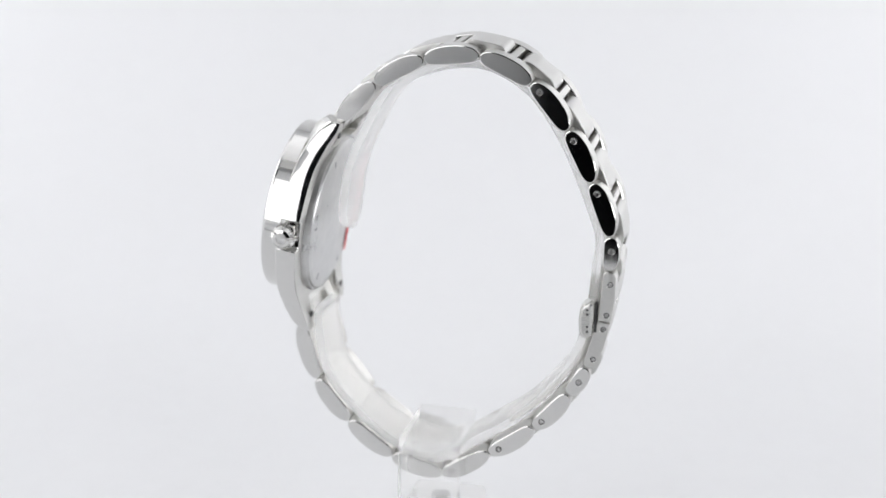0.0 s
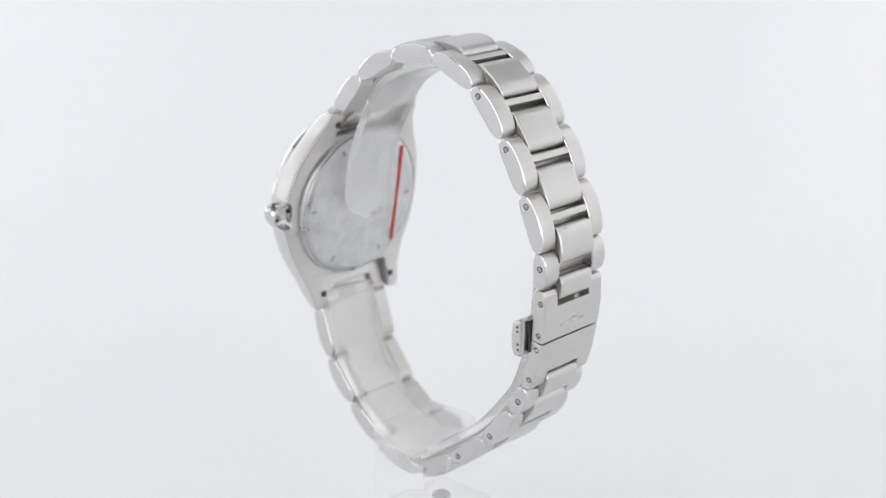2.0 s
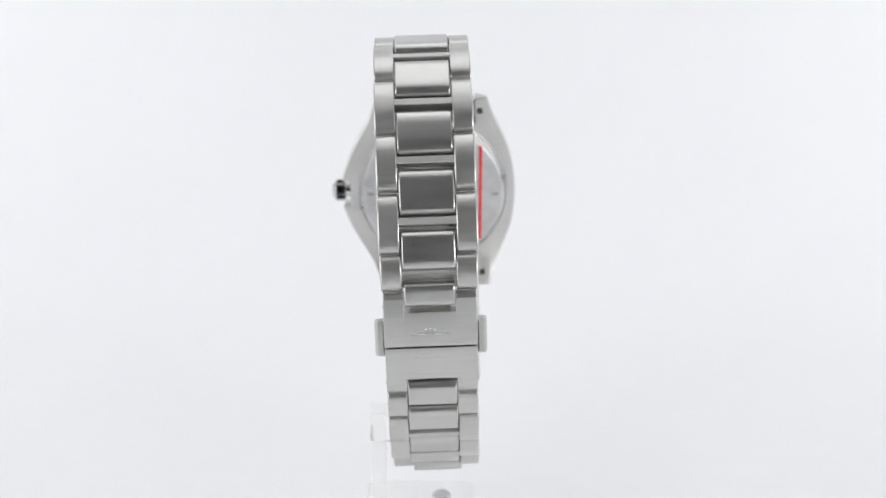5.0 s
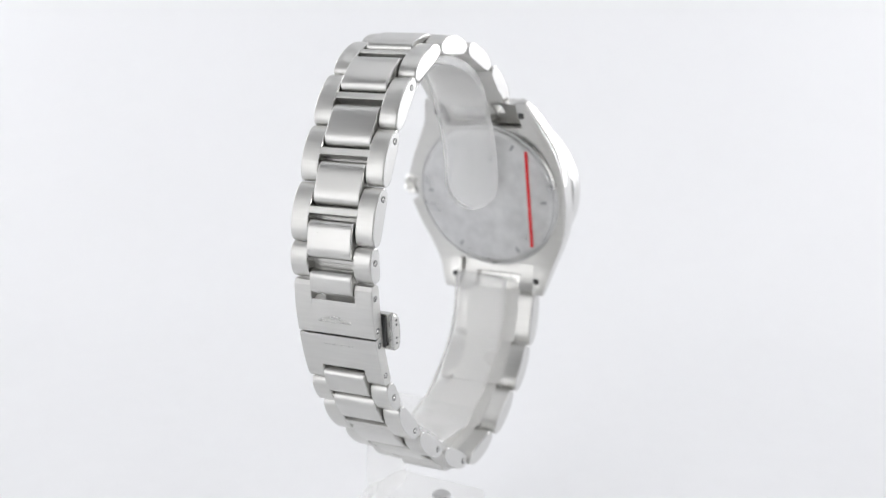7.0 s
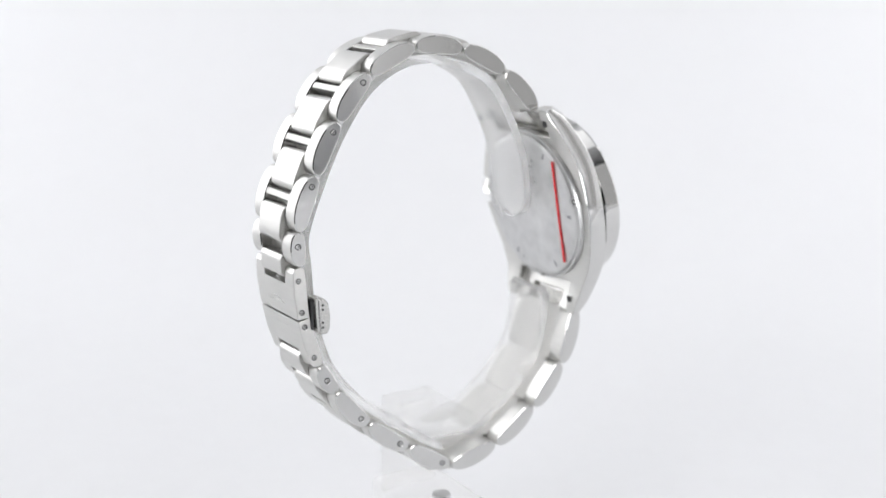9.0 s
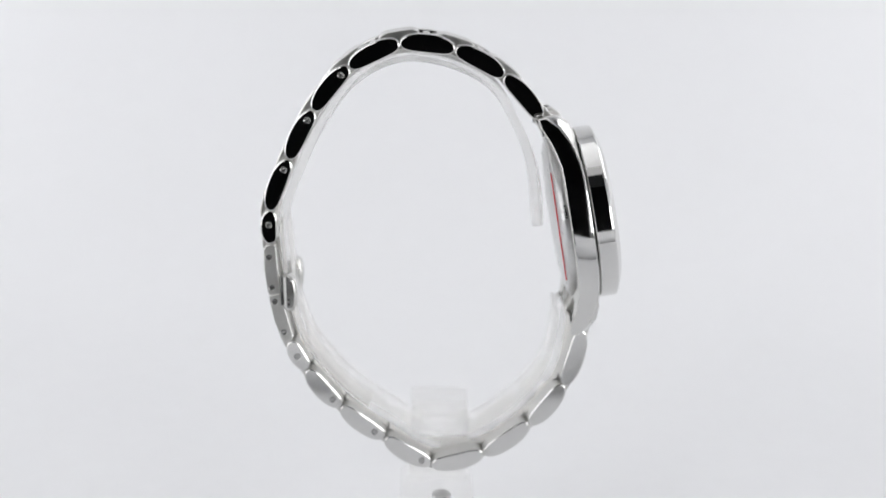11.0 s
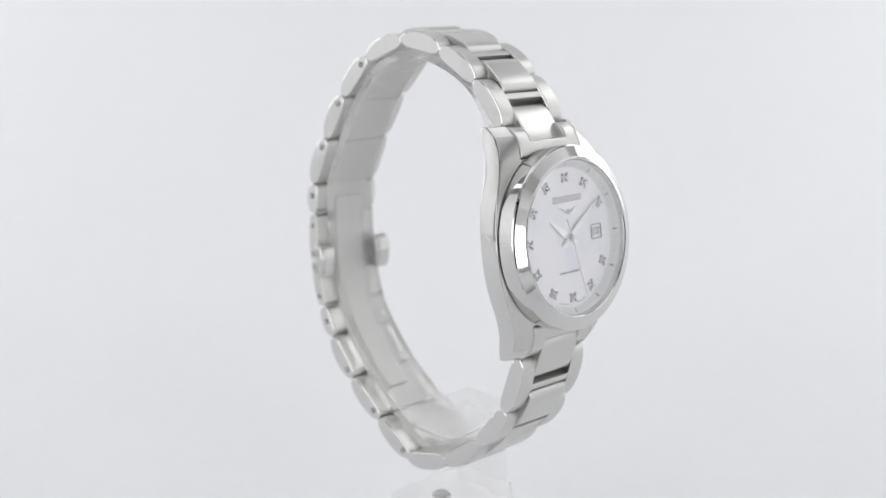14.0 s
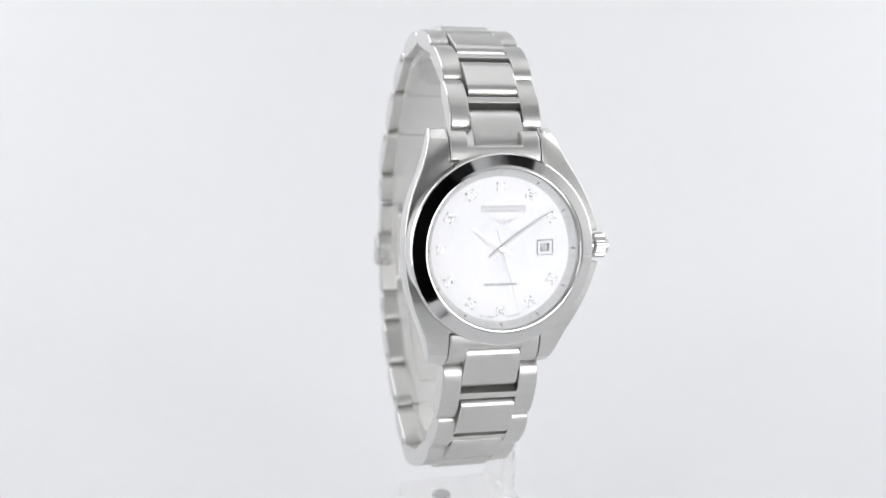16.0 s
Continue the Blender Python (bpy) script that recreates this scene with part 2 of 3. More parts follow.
def bracelet_link(k, screw_at=None, top=1.75, bar=(0.26, 0.74)):
    a, d, o, length, y = along(k)
    half = half_at(k)
    m = length * (bar[0] + bar[1]) / 2
    # the cross bar lies against one middle piece and leaves a slot before the other
    near = -1 if 3 <= k <= 9 or k >= 14 else 1
    b0, b1, c0, c1 = 0.2, length - 0.2, m - (0.66 if near < 0 else 0.4), m + (0.4 if near < 0 else 0.66)
    rise = 1.6 if bar[0] < 0.3 else -0.4
    deep = -0.62
    bm = prism(on_chord(k, [(b0, -1.12), (b0, -0.66), (c0 - 0.5, deep), (c0, deep), (c0, rise - 0.1), (c0 + 0.1, rise), (c1 - 0.1, rise), (c1, rise - 0.1), (c1, deep), (c1 + 0.5, deep), (b1, -0.66), (b1, -1.12)]), y - half + LOBE - 0.2, y + half - LOBE + 0.2)
    bm.normal_update()
    for f in bm.faces:
        if f.normal.x * o.x + f.normal.z * o.y < -0.9:
            f.material_index = 1
    link = part("bracelet_link", bm, [bar_steel, inner_steel], watch, "brushed steel bracelet link with polished flanks")
    for side in (-1, 1):
        inner, outer = y + side * (half - LOBE), y + side * half
        bm = prism(on_chord(k, lens(length, top, -1.2)), min(inner, outer), max(inner, outer), 0.2, 2)
        face_by_side(bm, 1)
        part("side_lobe", bm, [brushed, polished], link)
        if screw_at is not None:
            screw(k, screw_at * length, 0.1, side, link)
    return link


def centre_link(k, before, after, top=1.42):
    """A polished middle piece over joint k."""
    p = Vector(JOINTS[k][:2])
    d0 = along(max(k - 1, 0))[1]
    d1 = along(min(k, len(JOINTS) - 2))[1]
    d = (d0 + d1).normalized() if 0 < k < len(JOINTS) - 1 else (d1 if k == 0 else d0)
    o = Vector((-d.y, d.x))
    pts = [tuple(p + d * (s - before) + o * (h + 0.15)) for s, h in lens(before + after, top, -0.65, 0.02, 4.5, 8.0)]
    y = JOINTS[k][2]
    w = half_at(k) - LOBE - 0.1
    bm = prism(pts, y - w, y + w, 0.18, 2)
    bm.normal_update()
    for f in bm.faces:
        if f.normal.x * o.x + f.normal.z * o.y < -0.2:
            f.material_index = 1
    part("centre_link", bm, [mid_polish, satin], watch, "polished convex steel middle link")


def build_bracelet():
    last = len(JOINTS) - 1
    for k in range(last):
        if k in (8, 9):
            continue
        spot = {4: 0.2, 5: 0.2, 6: 0.2, 7: 0.42, 10: 0.5, 11: 0.78, 12: 0.78, 13: 0.8}.get(k)
        if k in (7, 10):
            bracelet_link(k, spot, 1.4, (0.4, 0.6))
        else:
            bracelet_link(k, spot)
    for k in range(last + 1):
        if k == 9:
            continue
        reach = {7: 2.3, 8: 1.6, 10: 2.3, 11: 2.6}
        before = along(k - 1)[3] / 2 - 0.95 if k not in (0, 8, 9, 10, 11) else reach.get(k, 3.4)
        after = along(k)[3] / 2 - 0.95 if k not in (last, 7, 8, 9, 10) else reach.get(k, 3.4)
        before, after = (4.4, after) if k == 0 else (before, 2.2 if k == 8 else after)
        centre_link(k, before, after)


build_bracelet()


def build_clasp():
    clasp = tagged(new("folding_clasp"), "brushed steel butterfly clasp with two covers")
    clasp.parent = watch
    for k, notch in ((8, 0), (9, 1)):
        a, d, o, length, y = along(k)
        HALF = half_at(k)
        pts = [(0.1, -0.2), (0.25, 0.7), (0.9, 1.1), (length * 0.5, 1.35), (length - 0.6, 1.15), (length - 0.06, 1.05), (length - 0.06, -0.9), (0.6, -0.9), (0.2, -0.5)]
        if notch:
            pts = [(length - s, h) for s, h in pts][::-1]
        bm = bmesh.new()
        cut = 2.9
        for side in (-1, 1):
            inner, outer = y + side * (HALF - LOBE), y + side * HALF
            merge(bm, prism(on_chord(k, pts), min(inner, outer), max(inner, outer), 0.16, 2))
        core = [(cut, -0.86), (cut, 1.2), (length * 0.5, 1.345), (length - 0.6, 1.145), (length - 0.07, 1.04), (length - 0.07, -0.86)]
        if notch:
            core = [(length - s, h) for s, h in core][::-1]
        merge(bm, prism(on_chord(k, core), y - HALF + LOBE - 0.3, y + HALF - LOBE + 0.3))
        cover = part("clasp_cover", bm, brushed, clasp, "brushed steel clasp cover with faint engraving")
        for s in (0.26, 0.86) if not notch else (0.14, 0.78):
            for side in (-1, 1):
                screw(k, s * length, 0.35, side, cover, 0.46)
        # engraving: a wide winged mark on one cover, a row of small bars on the other
        at = length * 0.72 if not notch else length * 0.22
        hh = 1.22 if not notch else 1.14

        def plate(s, yy, ls, ly):
            p = a + d * s + o * hh
            b = box(0, 0, 0, ls, ly, 0.12)
            b.transform(Matrix(((d.x, 0, o.x, p.x), (0, 1, 0, yy), (d.y, 0, o.y, p.y), (0, 0, 0, 1))))
            return b
        bm = bmesh.new()
        if not notch:
            for i in range(9):
                merge(bm, plate(at - 0.5 + abs(i - 4) * 0.16, y + (i - 4) * 0.62, 0.16 if abs(i - 4) > 1 else 0.5, 0.5))
            merge(bm, plate(at + 0.3, y, 0.1, 5.6))
        else:
            for i in range(8):
                merge(bm, plate(at, y + (i - 3.5) * 0.68, 0.75, 0.12))
                merge(bm, plate(at - 0.3 + 0.6 * (i % 2), y + (i - 3.5) * 0.68 + 0.2, 0.1, 0.36))
        part("engraving", bm, satin, cover, "faint engraved mark")
    # inner blades
    for k0, k1, w, drop in ((7, 10, 3.0, 1.6), (9, 12, 2.2, 1.78)):
        pts = []
        for k in range(k0, k1 + 1):
            a, d, o, length, y = along(k)
            for share in (0.12, 0.5, 0.88):
                if not (k == k0 and share < 0.4) and not (k == k1 and share > 0.6):
                    pts.append((a + d * length * share) - o * drop)
        outer = [p + (p - Vector((0, 0))).normalized() * 0.7 for p in pts]
        part("inner_blade", prism([tuple(p) for p in pts] + [tuple(p) for p in outer[::-1]], -2.95 - w, -2.95 + w, 0.12, 1), inner_steel, clasp, "thin curved steel folding blade")
    # push pieces on both flanks
    for side in (-1, 1):
        mid = side * 6.6 - 2.95
        bm = prism([(24.3, -4.1), (25.2, -3.7), (25.9, -3.9), (25.8, -6.3), (25.6, -9.2), (24.9, -9.6), (24.0, -9.5), (23.6, -8.6), (23.5, -6.6), (23.8, -4.7)], mid - 1.6, mid + 1.6, 0.5, 3)
        push = part("push_piece", bm, satin, clasp, "small steel push piece on the clasp flank")
        # near-black block stands in for the shade in the slit behind it
        part("push_gap_shade", box(26.0, side * 6.2 - 2.95, -6.6, 0.4, 1.6, 4.6, 0.1), recess_shade, push)
        # pin holes are only near-black discs, their shade put into the colour
        for z in (-4.9, -5.6, -7.6, -8.4):
            bm = lathe([(0, 0.02), (0.2, 0.02), (0.22, -0.2), (0, -0.2)], 12, closed=False)
            bm.transform(Matrix.Translation((24.9, mid + side * 1.6, z)) @ Matrix.Rotation(math.radians(-90 * side), 4, "X"))
            part("pin_hole_shade", bm, recess_shade, push, "tiny dark disc painted as the shade of a pin hole")


build_clasp()

# ---- the case, in the dial's frame: x to three o'clock, y to twelve, z out of the dial ----
TILT = math.radians(10.8)
DIAL = Matrix(((0, math.sin(TILT), -math.cos(TILT), -24.28), (-1, 0, 0, -0.9), (0, math.cos(TILT), math.sin(TILT), 6.66), (0, 0, 0, 1)))


def case_part(name, bm, material, parent, label="", sharp=32, rims=True):
    bm.transform(DIAL)
    return part(name, bm, material, parent, label, sharp, rims)


def table(pairs):
    xs, ys = zip(*pairs)
    return lambda v: float(np.interp(abs(v), xs, ys))


right_at = table([(0, 14.8), (2.15, 14.8), (2.4, 16.2), (5, 15.3), (7, 14.5), (9, 13.5), (11, 12.4), (13, 11.3), (15, 10.6), (16.5, 10.15), (17.6, 9.8)])
width_at = table([(0, 13.95), (2, 13.9), (4, 13.7), (6, 13.35), (8, 12.8), (10, 12.0), (12, 11.1), (14, 10.3), (16, 9.65), (17.6, 9.25)])
back_at = table([(0, -5.3), (8, -5.3), (10, -5.4), (12, -5.8), (14, -6.4), (16, -7.3), (17.6, -7.6)])
front_at = table([(0, -1.45), (8, -1.5), (10, -1.7), (12, -2.1), (14, -2.9), (16, -4.1), (17.0, -5.2), (17.6, -5.9)])


crown_at = table([(0, 0.0), (11, 0.0), (12.5, 0.3), (14, 0.8), (16, 1.3), (17.6, 1.5)])     # how far the middle stands out between the lugs


def case_block(us, columns, solid, back=None):
    """A slab on a grid: rows along y, columns across x; solid(i, j) tells which cells are filled."""
    bm = bmesh.new()
    grid = {}

    def vert(i, j, k):
        if (i, j, k) not in grid:
            u = us[i]
            x = columns[j](u)
            edge = x > right_at(u) - 0.01 or x < -width_at(u) + 0.01
            z = (back or back_at)(u) if k == 0 else front_at(u) + (-0.45 if edge else crown_at(u))
            grid[i, j, k] = bm.verts.new((x, u, z))
        return grid[i, j, k]
    nr, nc = len(us) - 1, len(columns) - 1
    inside = lambda i, j: 0 <= i < nr and 0 <= j < nc and solid(i, j)
    for i in range(nr):
        for j in range(nc):
            if not solid(i, j):
                continue
            for k in (0, 1):
                bm.faces.new([vert(i, j, k), vert(i + 1, j, k), vert(i + 1, j + 1, k), vert(i, j + 1, k)])
            for (di, dj), ends in (((-1, 0), ((i, j), (i, j + 1))), ((1, 0), ((i + 1, j), (i + 1, j + 1))), ((0, -1), ((i, j), (i + 1, j))), ((0, 1), ((i, j + 1), (i + 1, j + 1)))):
                if not inside(i + di, j + dj):
                    (p, q), (r, s) = ends
                    bm.faces.new([vert(p, q, 0), vert(r, s, 0), vert(r, s, 1), vert(p, q, 1)])
    bmesh.ops.recalc_face_normals(bm, faces=bm.faces)
    bm.normal_update()
    hard = [e for e in bm.edges if len(e.link_faces) == 2 and e.calc_face_angle() > 0.6]
    bmesh.ops.bevel(bm, geom=hard, offset=0.28, segments=3, affect="EDGES", profile=0.5)
    return bm


def build_case():
    us = [-17.6, -16.9, -16, -15, -14, -13, -12.5, -11, -10, -9, -8, -7, -6, -5, -3.6, -2.4, -2.15, 0, 2.15, 2.4, 3.6, 5, 6, 7, 8, 9, 10, 11, 12.5, 13, 14, 15, 16, 16.9, 17.6]
    cols = [lambda u: -width_at(u), lambda u: -7.12, lambda u: 7.12, lambda u: right_at(u)]
    bm = case_block(us, cols, lambda i, j: j != 1 or abs((us[i] + us[i + 1]) / 2) < 12.5)
    bm.normal_update()
    for f in bm.faces:
        if abs(f.normal.z) < 0.6 and abs(f.normal.x) > 0.3:
            f.material_index = 1
    case = case_part("case", bm, [brushed, polished], watch, "steel case with four curved lugs", 26, False)
    for sign in (1, -1):
        ue = [12.6, 13, 14, 15, 16, 16.7, 17.2]
        ue = ue if sign > 0 else [-v for v in ue][::-1]
        bm = case_block(ue, [lambda u: -7.02, lambda u: -4.15, lambda u: 4.15, lambda u: 7.02], lambda i, j: j != 1 or abs(ue[i] + ue[i + 1]) / 2 < 14.6, lambda u: front_at(u) - 2.0)
        case_part("end_link", bm, brushed, case, "brushed steel end link between the lugs")
    # bezel
    prof = [(13.4, -1.65), (13.85, -1.65), (14.0, -1.5), (14.0, 0.85), (13.94, 1.1), (13.75, 1.27), (12.2, 1.94), (12.05, 1.97), (11.9, 2.02), (11.78, 2.0), (11.7, 1.9), (11.7, 0.6), (12.2, 0.2), (12.2, -1.65)]
    bezel = case_part("bezel", lathe(prof, 128), polished, watch, "broad polished steel bezel", 25)
    case_part("crystal", lathe([(0, 1.98), (9, 1.96), (11.35, 1.93), (11.68, 1.85), (11.68, 1.6), (0, 1.6)], 96, closed=False), crystal_glass, watch, "clear flat watch glass").visible_shadow = False
    # case back
    disc = lathe([(0, -6.75), (8, -6.7), (11.8, -6.55), (12.4, -6.4), (12.55, -6.2), (12.6, -6.0), (12.75, -5.95), (12.85, -6.15), (13.0, -6.15), (13.1, -5.9), (13.1, -5.0), (12.9, -4.5), (0, -4.5)], 96, closed=False)
    disc.transform(Matrix.Translation((0.4, 0, 0)))
    back = case_part("case_back", disc, back_steel, watch, "matt steel case back under a cloudy film")
    for ang in range(2, 362, 60):
        bm = box(10.4, 0, -6.55, 2.0, 0.55, 0.12, 0.05)
        bm.transform(Matrix.Translation((0.4, 0, 0)) @ Matrix.Rotation(math.radians(ang), 4, "Z"))
        case_part("key_notch", bm, worn_notch, back)
    bm = box(0, 0, 0, 0.54, 17.5, 0.16, 0.06)
    bm.transform(Matrix.Translation((-7.8, 0.0, -6.76)) @ Matrix.Rotation(math.radians(1.2), 4, "Z"))
    case_part("film_strip", bm, red_film, back, "thin red strip on the protective film")
    # crown with guards
    bm = bmesh.new()
    n = 26
    prof = [(0.0, 18.1), (0.9, 18.05), (1.35, 17.85), (1.75, 17.3), (1.75, 15.8), (1.5, 15.6), (1.2, 15.55), (1.2, 14.6), (0, 14.6)]
    crown = lathe(prof, n * 2, closed=False)
    for v in crown.verts:
        rr = math.hypot(v.co.x, v.co.y)
        if rr > 1.7:
            ang = math.atan2(v.co.y, v.co.x)
            k = 1.0 + 0.08 * (1 if round(ang / (2 * math.pi) * n * 2) % 2 else -1)
            v.co.x, v.co.y = v.co.x * k, v.co.y * k
    crown.transform(Matrix.Translation((0, 0.0, -3.2)) @ Matrix.Rotation(math.radians(90), 4, "Y"))
    case_part("crown", crown, polished, watch, "fluted steel winding crown", 20)
    # no holes are cut: dark blocks carry the slots' shade as colour
    for x in (-7.9, 7.9):
        for u in (-15.4, 15.4):
            case_part("lug_hole_shade", box(x, u, back_at(u) - 0.02, 1.0, 1.5, 0.2, 0.1), recess_shade, case, "dark block painted as the shade of a slot behind the lug")


build_case()


def flat(points, z0, z1):
    """A plate of (x, y) points in the dial's frame."""
    bm = bmesh.new()
    lo = [bm.verts.new((x, y, z0)) for x, y in points]
    hi = [bm.verts.new((x, y, z1)) for x, y in points]
    bm.faces.new(lo)
    bm.faces.new(hi)
    for i in range(len(points)):
        j = (i + 1) % len(points)
        bm.faces.new((lo[i], lo[j], hi[j], hi[i]))
    return bm


def build_dial():
    dial = case_part("dial", lathe([(0, 0.0), (4, 0.0), (8, 0.0), (10.75, 0.0), (10.75, -0.4), (0, -0.4)], 96, closed=False), pearl_dial, watch, "white mother-of-pearl dial with eleven set stones")
    case_part("flange", lathe([(10.6, 0.02), (11.55, 0.95), (11.68, 0.97), (11.68, -0.3), (10.6, -0.3)], 128), white_plate, dial, "sloped white minute ring")
    for m in range(60):
        five = m % 5 == 0
        bm = box(11.1, 0, 0.49, 0.62 if five else 0.42, 0.26 if five else 0.09, 0.05)
        bm.transform(Matrix.Rotation(math.radians(m * 6), 4, "Z") @ Matrix.Translation((11.1, 0, 0.49)) @ Matrix.Rotation(-math.atan2(0.93, 1.02), 4, "Y") @ Matrix.Translation((-11.1, 0, -0.49)))
        case_part("minute_mark", bm, ink if five else soft_ink_and_shade, dial)
    for hour in range(12):
        if hour == 3:
            continue
        ang = math.radians(90 - 30 * hour)
        m = Matrix.Translation((9.1 * math.cos(ang), 9.1 * math.sin(ang), 0)) @ Matrix.Rotation(ang + math.pi / 4 if hour % 3 else ang, 4, "Z") @ Matrix.Rotation(0 if hour % 3 == 0 else math.pi / 4, 4, "Z")
        bm = bmesh.new()
        for sx in (-1, 1):
            for sy in (-1, 1):
                prong = lathe([(0, 0.42), (0.13, 0.38), (0.19, 0.25), (0.19, 0), (0, 0)], 10, closed=False)
                prong.transform(Matrix.Translation((sx * 0.52, sy * 0.52, 0)))
                merge(bm, prong)
        for k in range(4):
            rail = box(0.5, 0, 0.1, 0.14, 0.9, 0.16)
            rail.transform(Matrix.Rotation(k * math.pi / 2, 4, "Z"))
            merge(bm, rail)
        bm.transform(m)
        marker = case_part("hour_marker", bm, setting_steel, dial, "tiny steel setting with a round stone")
        bm = lathe([(0, 0.38), (0.25, 0.38), (0.42, 0.26), (0.2, 0.08), (0, 0.02)], 8, closed=False)
        bm.transform(m)
        case_part("stone", bm, gem, marker, "clear cut stone", 5)
    # date window
    bm = bmesh.new()
    for x, y, sx, sy in ((0, 1.06, 2.5, 0.12), (0, -1.06, 2.5, 0.12), (1.19, 0, 0.12, 2.0), (-1.19, 0, 0.12, 2.0)):
        merge(bm, box(6.85 + x, 0.12 + y, 0.06, sx, sy, 0.14, 0.03, 1))
    date = case_part("date_frame", bm, ink, dial, "thin dark grey frame of the date window")
    case_part("date_disc", box(6.85, 0.12, 0.01, 1.55, 1.25, 0.03), white_plate, date, "white date disc")
    # the window frame's inner shadow, painted as a grey bar
    case_part("date_shade", box(7.3, 0.12, 0.03, 0.2, 1.0, 0.03), soft_ink_and_shade, date, "narrow grey bar painted as the frame's shadow on the date disc")
    cu = bpy.data.curves.new("date_digit", "FONT")
    cu.body, cu.size, cu.extrude, cu.align_x, cu.align_y = "2", 1.25, 0.01, "CENTER", "CENTER"
    letter = new("date_digit", cu)
    bpy.context.view_layer.update()
    me = bpy.data.meshes.new_from_object(letter.evaluated_get(bpy.context.evaluated_depsgraph_get()))
    bpy.data.objects.remove(letter)
    bm = bmesh.new()
    bm.from_mesh(me)
    bm.transform(Matrix.Translation((6.72, 0.12, 0.035)))
    case_part("date_digit", bm, soft_ink_and_shade, date, "grey printed date figure")
    # printed name and winged mark as plain shapes
    bm = bmesh.new()
    for i in range(8):
        x = -2.62 + i * 0.86
        for dy in (-0.4, 0.4):
            merge(bm, box(x, 5.85 + dy, 0.012, 0.6, 0.1, 0.02))
        for dx in (-0.25, 0.25):
            merge(bm, box(x + dx, 5.85, 0.012, 0.13, 0.7, 0.02))
    case_part("printed_bars", bm, ink, dial, "row of small grey printed bars")
    bm = bmesh.new()
    for s in (-1, 1):
        for i in range(3):
            merge(bm, flat([(0.4 + s * 0.3, 4.02 - i * 0.2), (0.4 + s * (2.3 - 0.55 * i), 4.68 - i * 0.27), (0.4 + s * (2.1 - 0.55 * i), 4.56 - i * 0.27), (0.4 + s * 0.3, 3.92 - i * 0.2)], 0.005, 0.05))
    merge(bm, flat([(0.2, 4.3), (0.6, 4.3), (0.47, 3.55), (0.33, 3.55)], 0.005, 0.05))
    case_part("winged_mark", bm, soft_ink_and_shade, dial, "small raised winged mark")
    bm = bmesh.new()
    for i in range(15):
        if i != 5:
            merge(bm, box(-2.4 + i * 0.345, -5.2, 0.012, 0.24, 0.36, 0.02))
    case_part("printed_bars", bm, soft_ink_and_shade, dial, "row of tiny grey printed bars")
    bm = bmesh.new()
    for s in (-1, 1):
        for i in range(5):
            ang = math.radians(270 + s * (6.5 + i * 2.6))
            b = box(0, 0, 0.012, 0.24, 0.26, 0.02)
            b.transform(Matrix.Translation((10.05 * math.cos(ang), 10.05 * math.sin(ang), 0)) @ Matrix.Rotation(ang, 4, "Z"))
            merge(bm, b)
    case_part("printed_bars", bm, soft_ink_and_shade, dial, "tiny grey printed bars round the lowest stone")

    # hands
    def hand(name, degrees, length, half, tail, z, label):
        bm = bmesh.new()
        ridge = [bm.verts.new((x, 0, z + 0.13)) for x in (-tail, 0, length * 0.3, length)]
        for s in (-1, 1):
            outline = ((-tail, max(half * 0.5, 0.06)), (0, half * 0.75), (length * 0.3, half), (length, half * 0.12))
            e = [bm.verts.new((x, s * w, z + 0.04)) for x, w in outline]
            low = [bm.verts.new((x, s * w, z - 0.08)) for x, w in outline]
            for i in range(3):
                bm.faces.new((ridge[i], ridge[i + 1], e[i + 1], e[i]))
                bm.faces.new((e[i], e[i + 1], low[i + 1], low[i]))
        bm.transform(Matrix.Rotation(math.radians(90 - degrees), 4, "Z"))
        return case_part(name, bm, hand_steel, dial, label, 10)
    hand("hour_hand", -57, 5.4, 0.62, 1.9, 0.3, "faceted polished steel hour hand")
    hand("minute_hand", 54.7, 9.0, 0.46, 2.2, 0.5, "faceted polished steel minute hand")
    hand("seconds_hand", 164, 9.2, 0.05, 3.0, 0.75, "thin polished steel seconds hand")
    case_part("hand_hub", lathe([(0, 1.0), (0.35, 0.97), (0.55, 0.8), (0.55, 0.0), (0, 0.0)], 24, closed=False), polished, dial)


build_dial()

# ---- the clear stand, upright on the turning axis ----
stand = tagged(new("display_stand"), "clear acrylic watch stand with a C-shaped band, small block base", "display stand")
RING = [(-15.2, 3.4), (-14.9, 8.0), (-13.9, 14.0), (-11.4, 20.2)]
for k in range(1, 18):
    d = (Vector(JOINTS[k + 1][:2]) - Vector(JOINTS[k - 1][:2])).normalized()
    RING.append((JOINTS[k][0] + 2.3 * d.y, JOINTS[k][1] - 2.3 * d.x))
RING += [(-19.2, -12.4), (-19.0, -9.4)]


def smooth_path(pts, steps=6):
    out = []
    p = [Vector(q) for q in pts]
    p = [2 * p[0] - p[1]] + p + [2 * p[-1] - p[-2]]
    for i in range(1, len(p) - 2):
        for s in range(steps):
            t = s / steps
            out.append(0.5 * (2 * p[i] + (p[i + 1] - p[i - 1]) * t + (2 * p[i - 1] - 5 * p[i] + 4 * p[i + 1] - p[i + 2]) * t * t + (3 * p[i] - p[i - 1] - 3 * p[i + 1] + p[i + 2]) * t ** 3))
    out.append(p[-2])
    return out


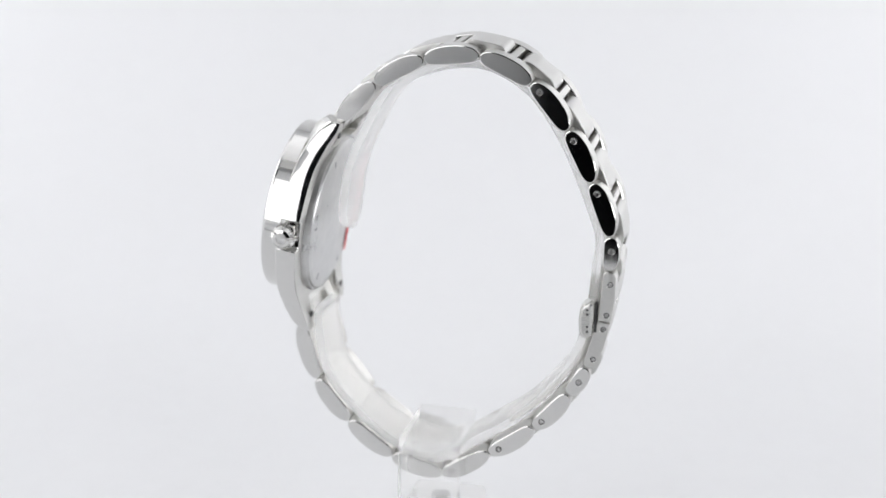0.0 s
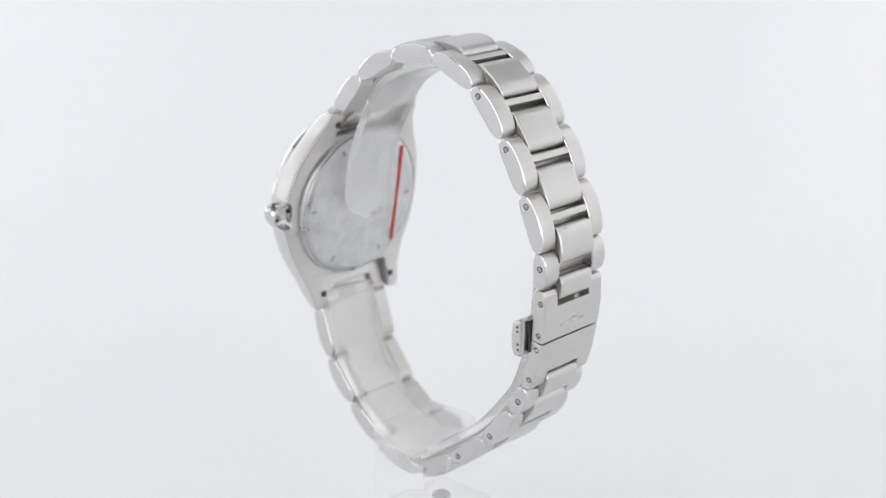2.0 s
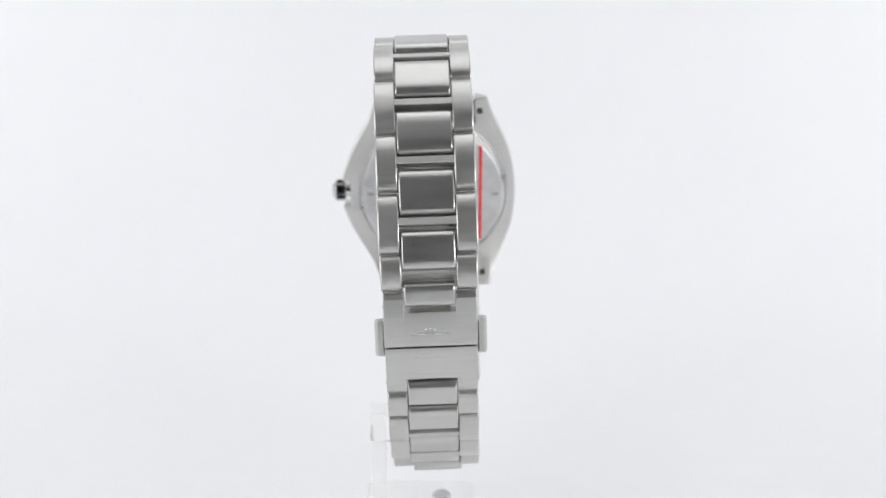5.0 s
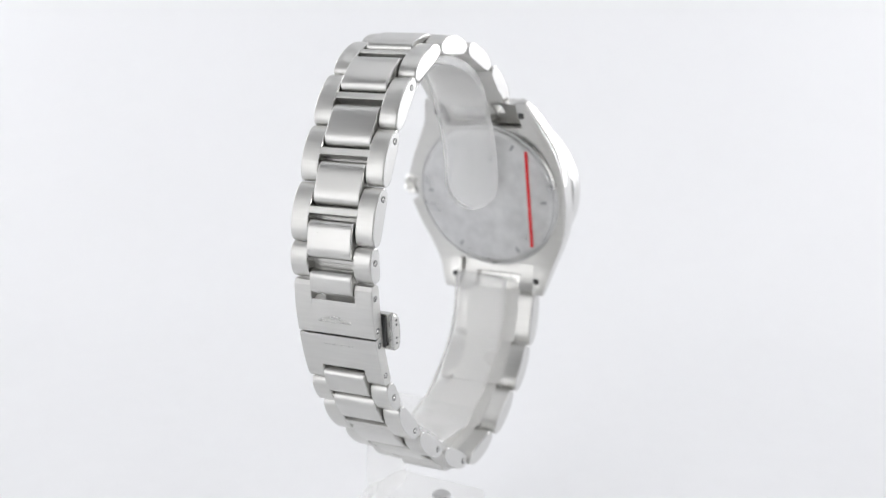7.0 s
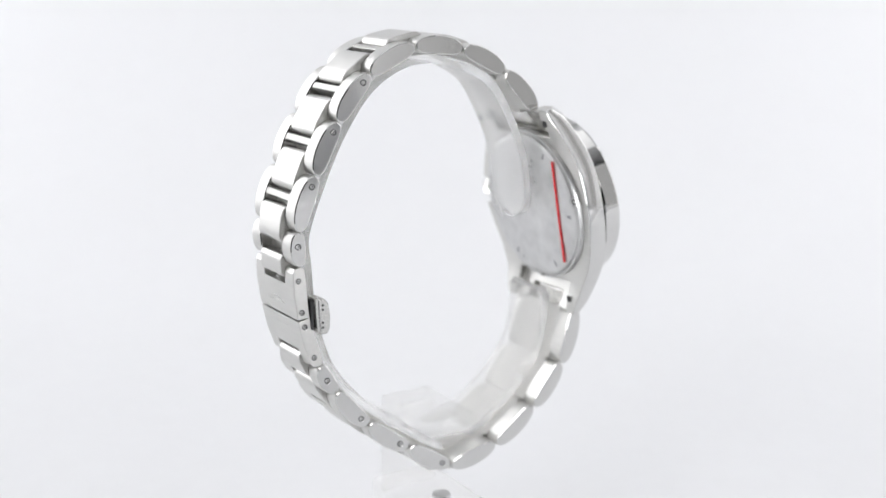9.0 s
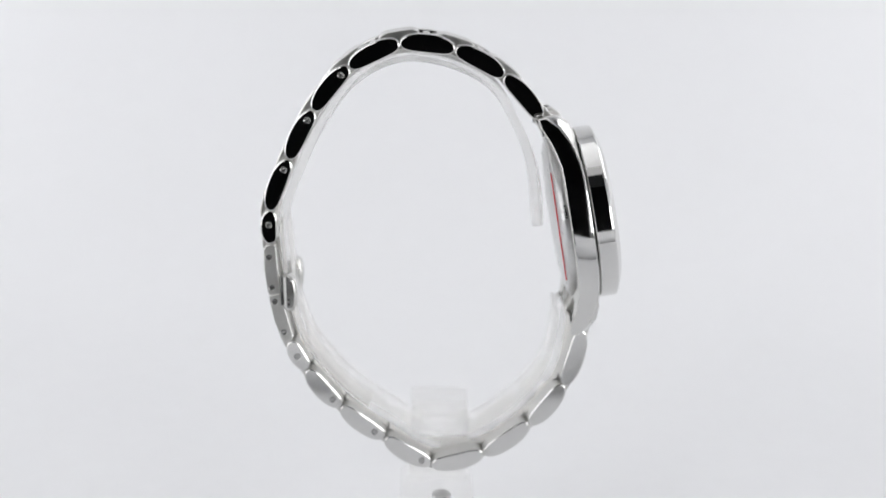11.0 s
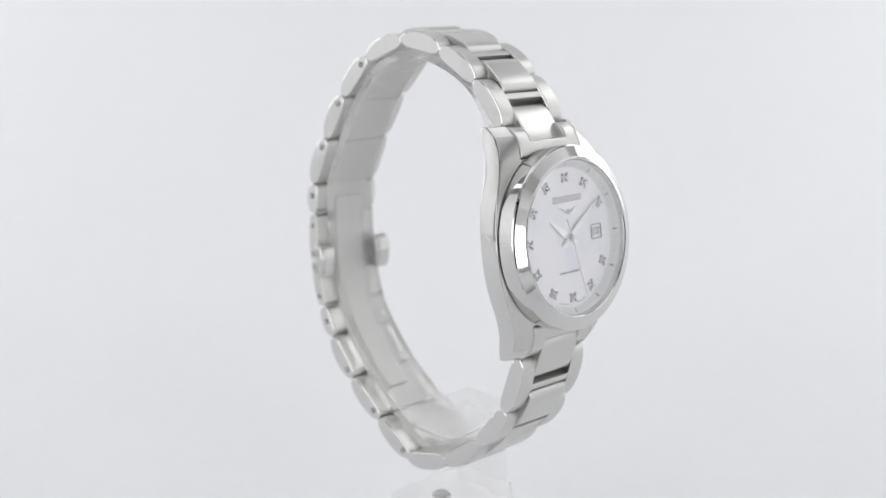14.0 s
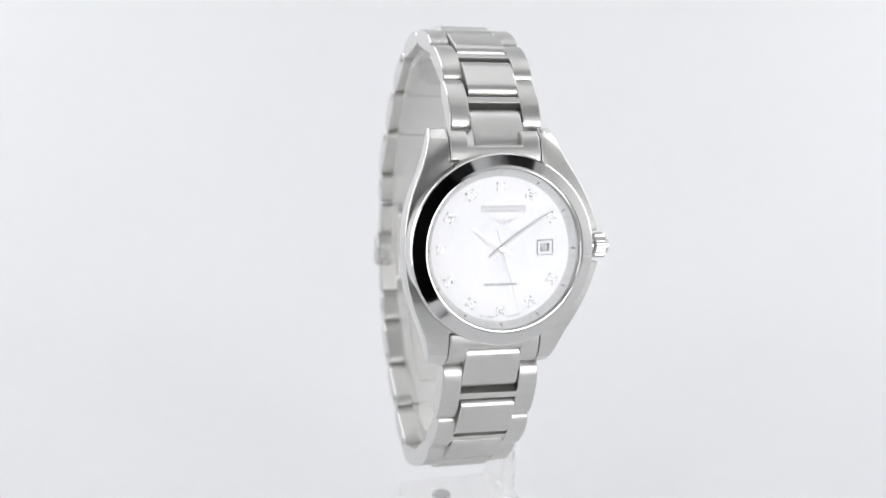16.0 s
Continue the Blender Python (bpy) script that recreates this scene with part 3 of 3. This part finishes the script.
def build_stand():
    path = smooth_path(RING)
    n = len(path)
    bm = bmesh.new()
    rows = []
    run = [0.0]
    for a, b in zip(path, path[1:]):
        run.append(run[-1] + (b - a).length)
    for i, p in enumerate(path):
        d = (path[min(i + 1, n - 1)] - path[max(i - 1, 0)]).normalized()
        o = Vector((-d.y, d.x))
        # rounded tongue ends
        e, tip = (run[i], 4.6) if i < n / 2 else (run[-1] - run[i], 1.0)
        w = 4.7 - tip + tip * math.sqrt(max(1 - (1 - min(e / tip, 1)) ** 2, 0.02))
        yc = -2.9
        row = []
        for h in (-0.7, 0.7):
            q = p + o * h
            row.append([bm.verts.new((q.x, yc + s * w, q.y)) for s in (-1, 1)])
        rows.append(row)
    for a, b in zip(rows, rows[1:]):
        bm.faces.new((a[0][0], a[0][1], b[0][1], b[0][0]))
        bm.faces.new((a[1][0], a[1][1], b[1][1], b[1][0]))
        for k in (0, 1):
            bm.faces.new((a[0][k], b[0][k], b[1][k], a[1][k]))
    for r in (rows[0], rows[-1]):
        bm.faces.new((r[0][0], r[0][1], r[1][1], r[1][0]))
    part("ring_band", bm, band_acrylic, stand, "clear acrylic C-shaped band").visible_shadow = False
    part("arm", box(0.35, -4.6, -30.0, 9.6, 14.8, 3.4, 0.5, 3), acrylic, stand, "clear acrylic arm").visible_shadow = False
    part("post", box(0.35, -10.6, -38.6, 9.9, 2.2, 14.0, 0.4, 3), acrylic, stand, "clear acrylic upright").visible_shadow = False
    base = part("base", box(0.6, -3.4, -49.6, 12.4, 18.2, 12.8, 1.0, 4), acrylic, stand, "clear acrylic block base with a dark screw hole")
    base.visible_shadow = False
    part("screw_head", lathe([(0, -43.1), (1.3, -43.05), (1.6, -43.15), (1.6, -43.8), (0, -43.8)], 24, closed=False), back_steel, base, "small dark screw head")


build_stand()
STAND_SEAT = pose(0, 0, 0, 0, 0, math.degrees(math.atan2(X_AXIS.y, X_AXIS.x)))


def motions():
    times = [i * 0.5 for i in range(33)]
    walk(watch, [(t, pose(0, 0, 0, 0, 0, SPIN * t) @ SEAT) for t in times])
    walk(stand, [(t, pose(0, 0, 0, 0, 0, SPIN * t) @ STAND_SEAT) for t in times])


motions()
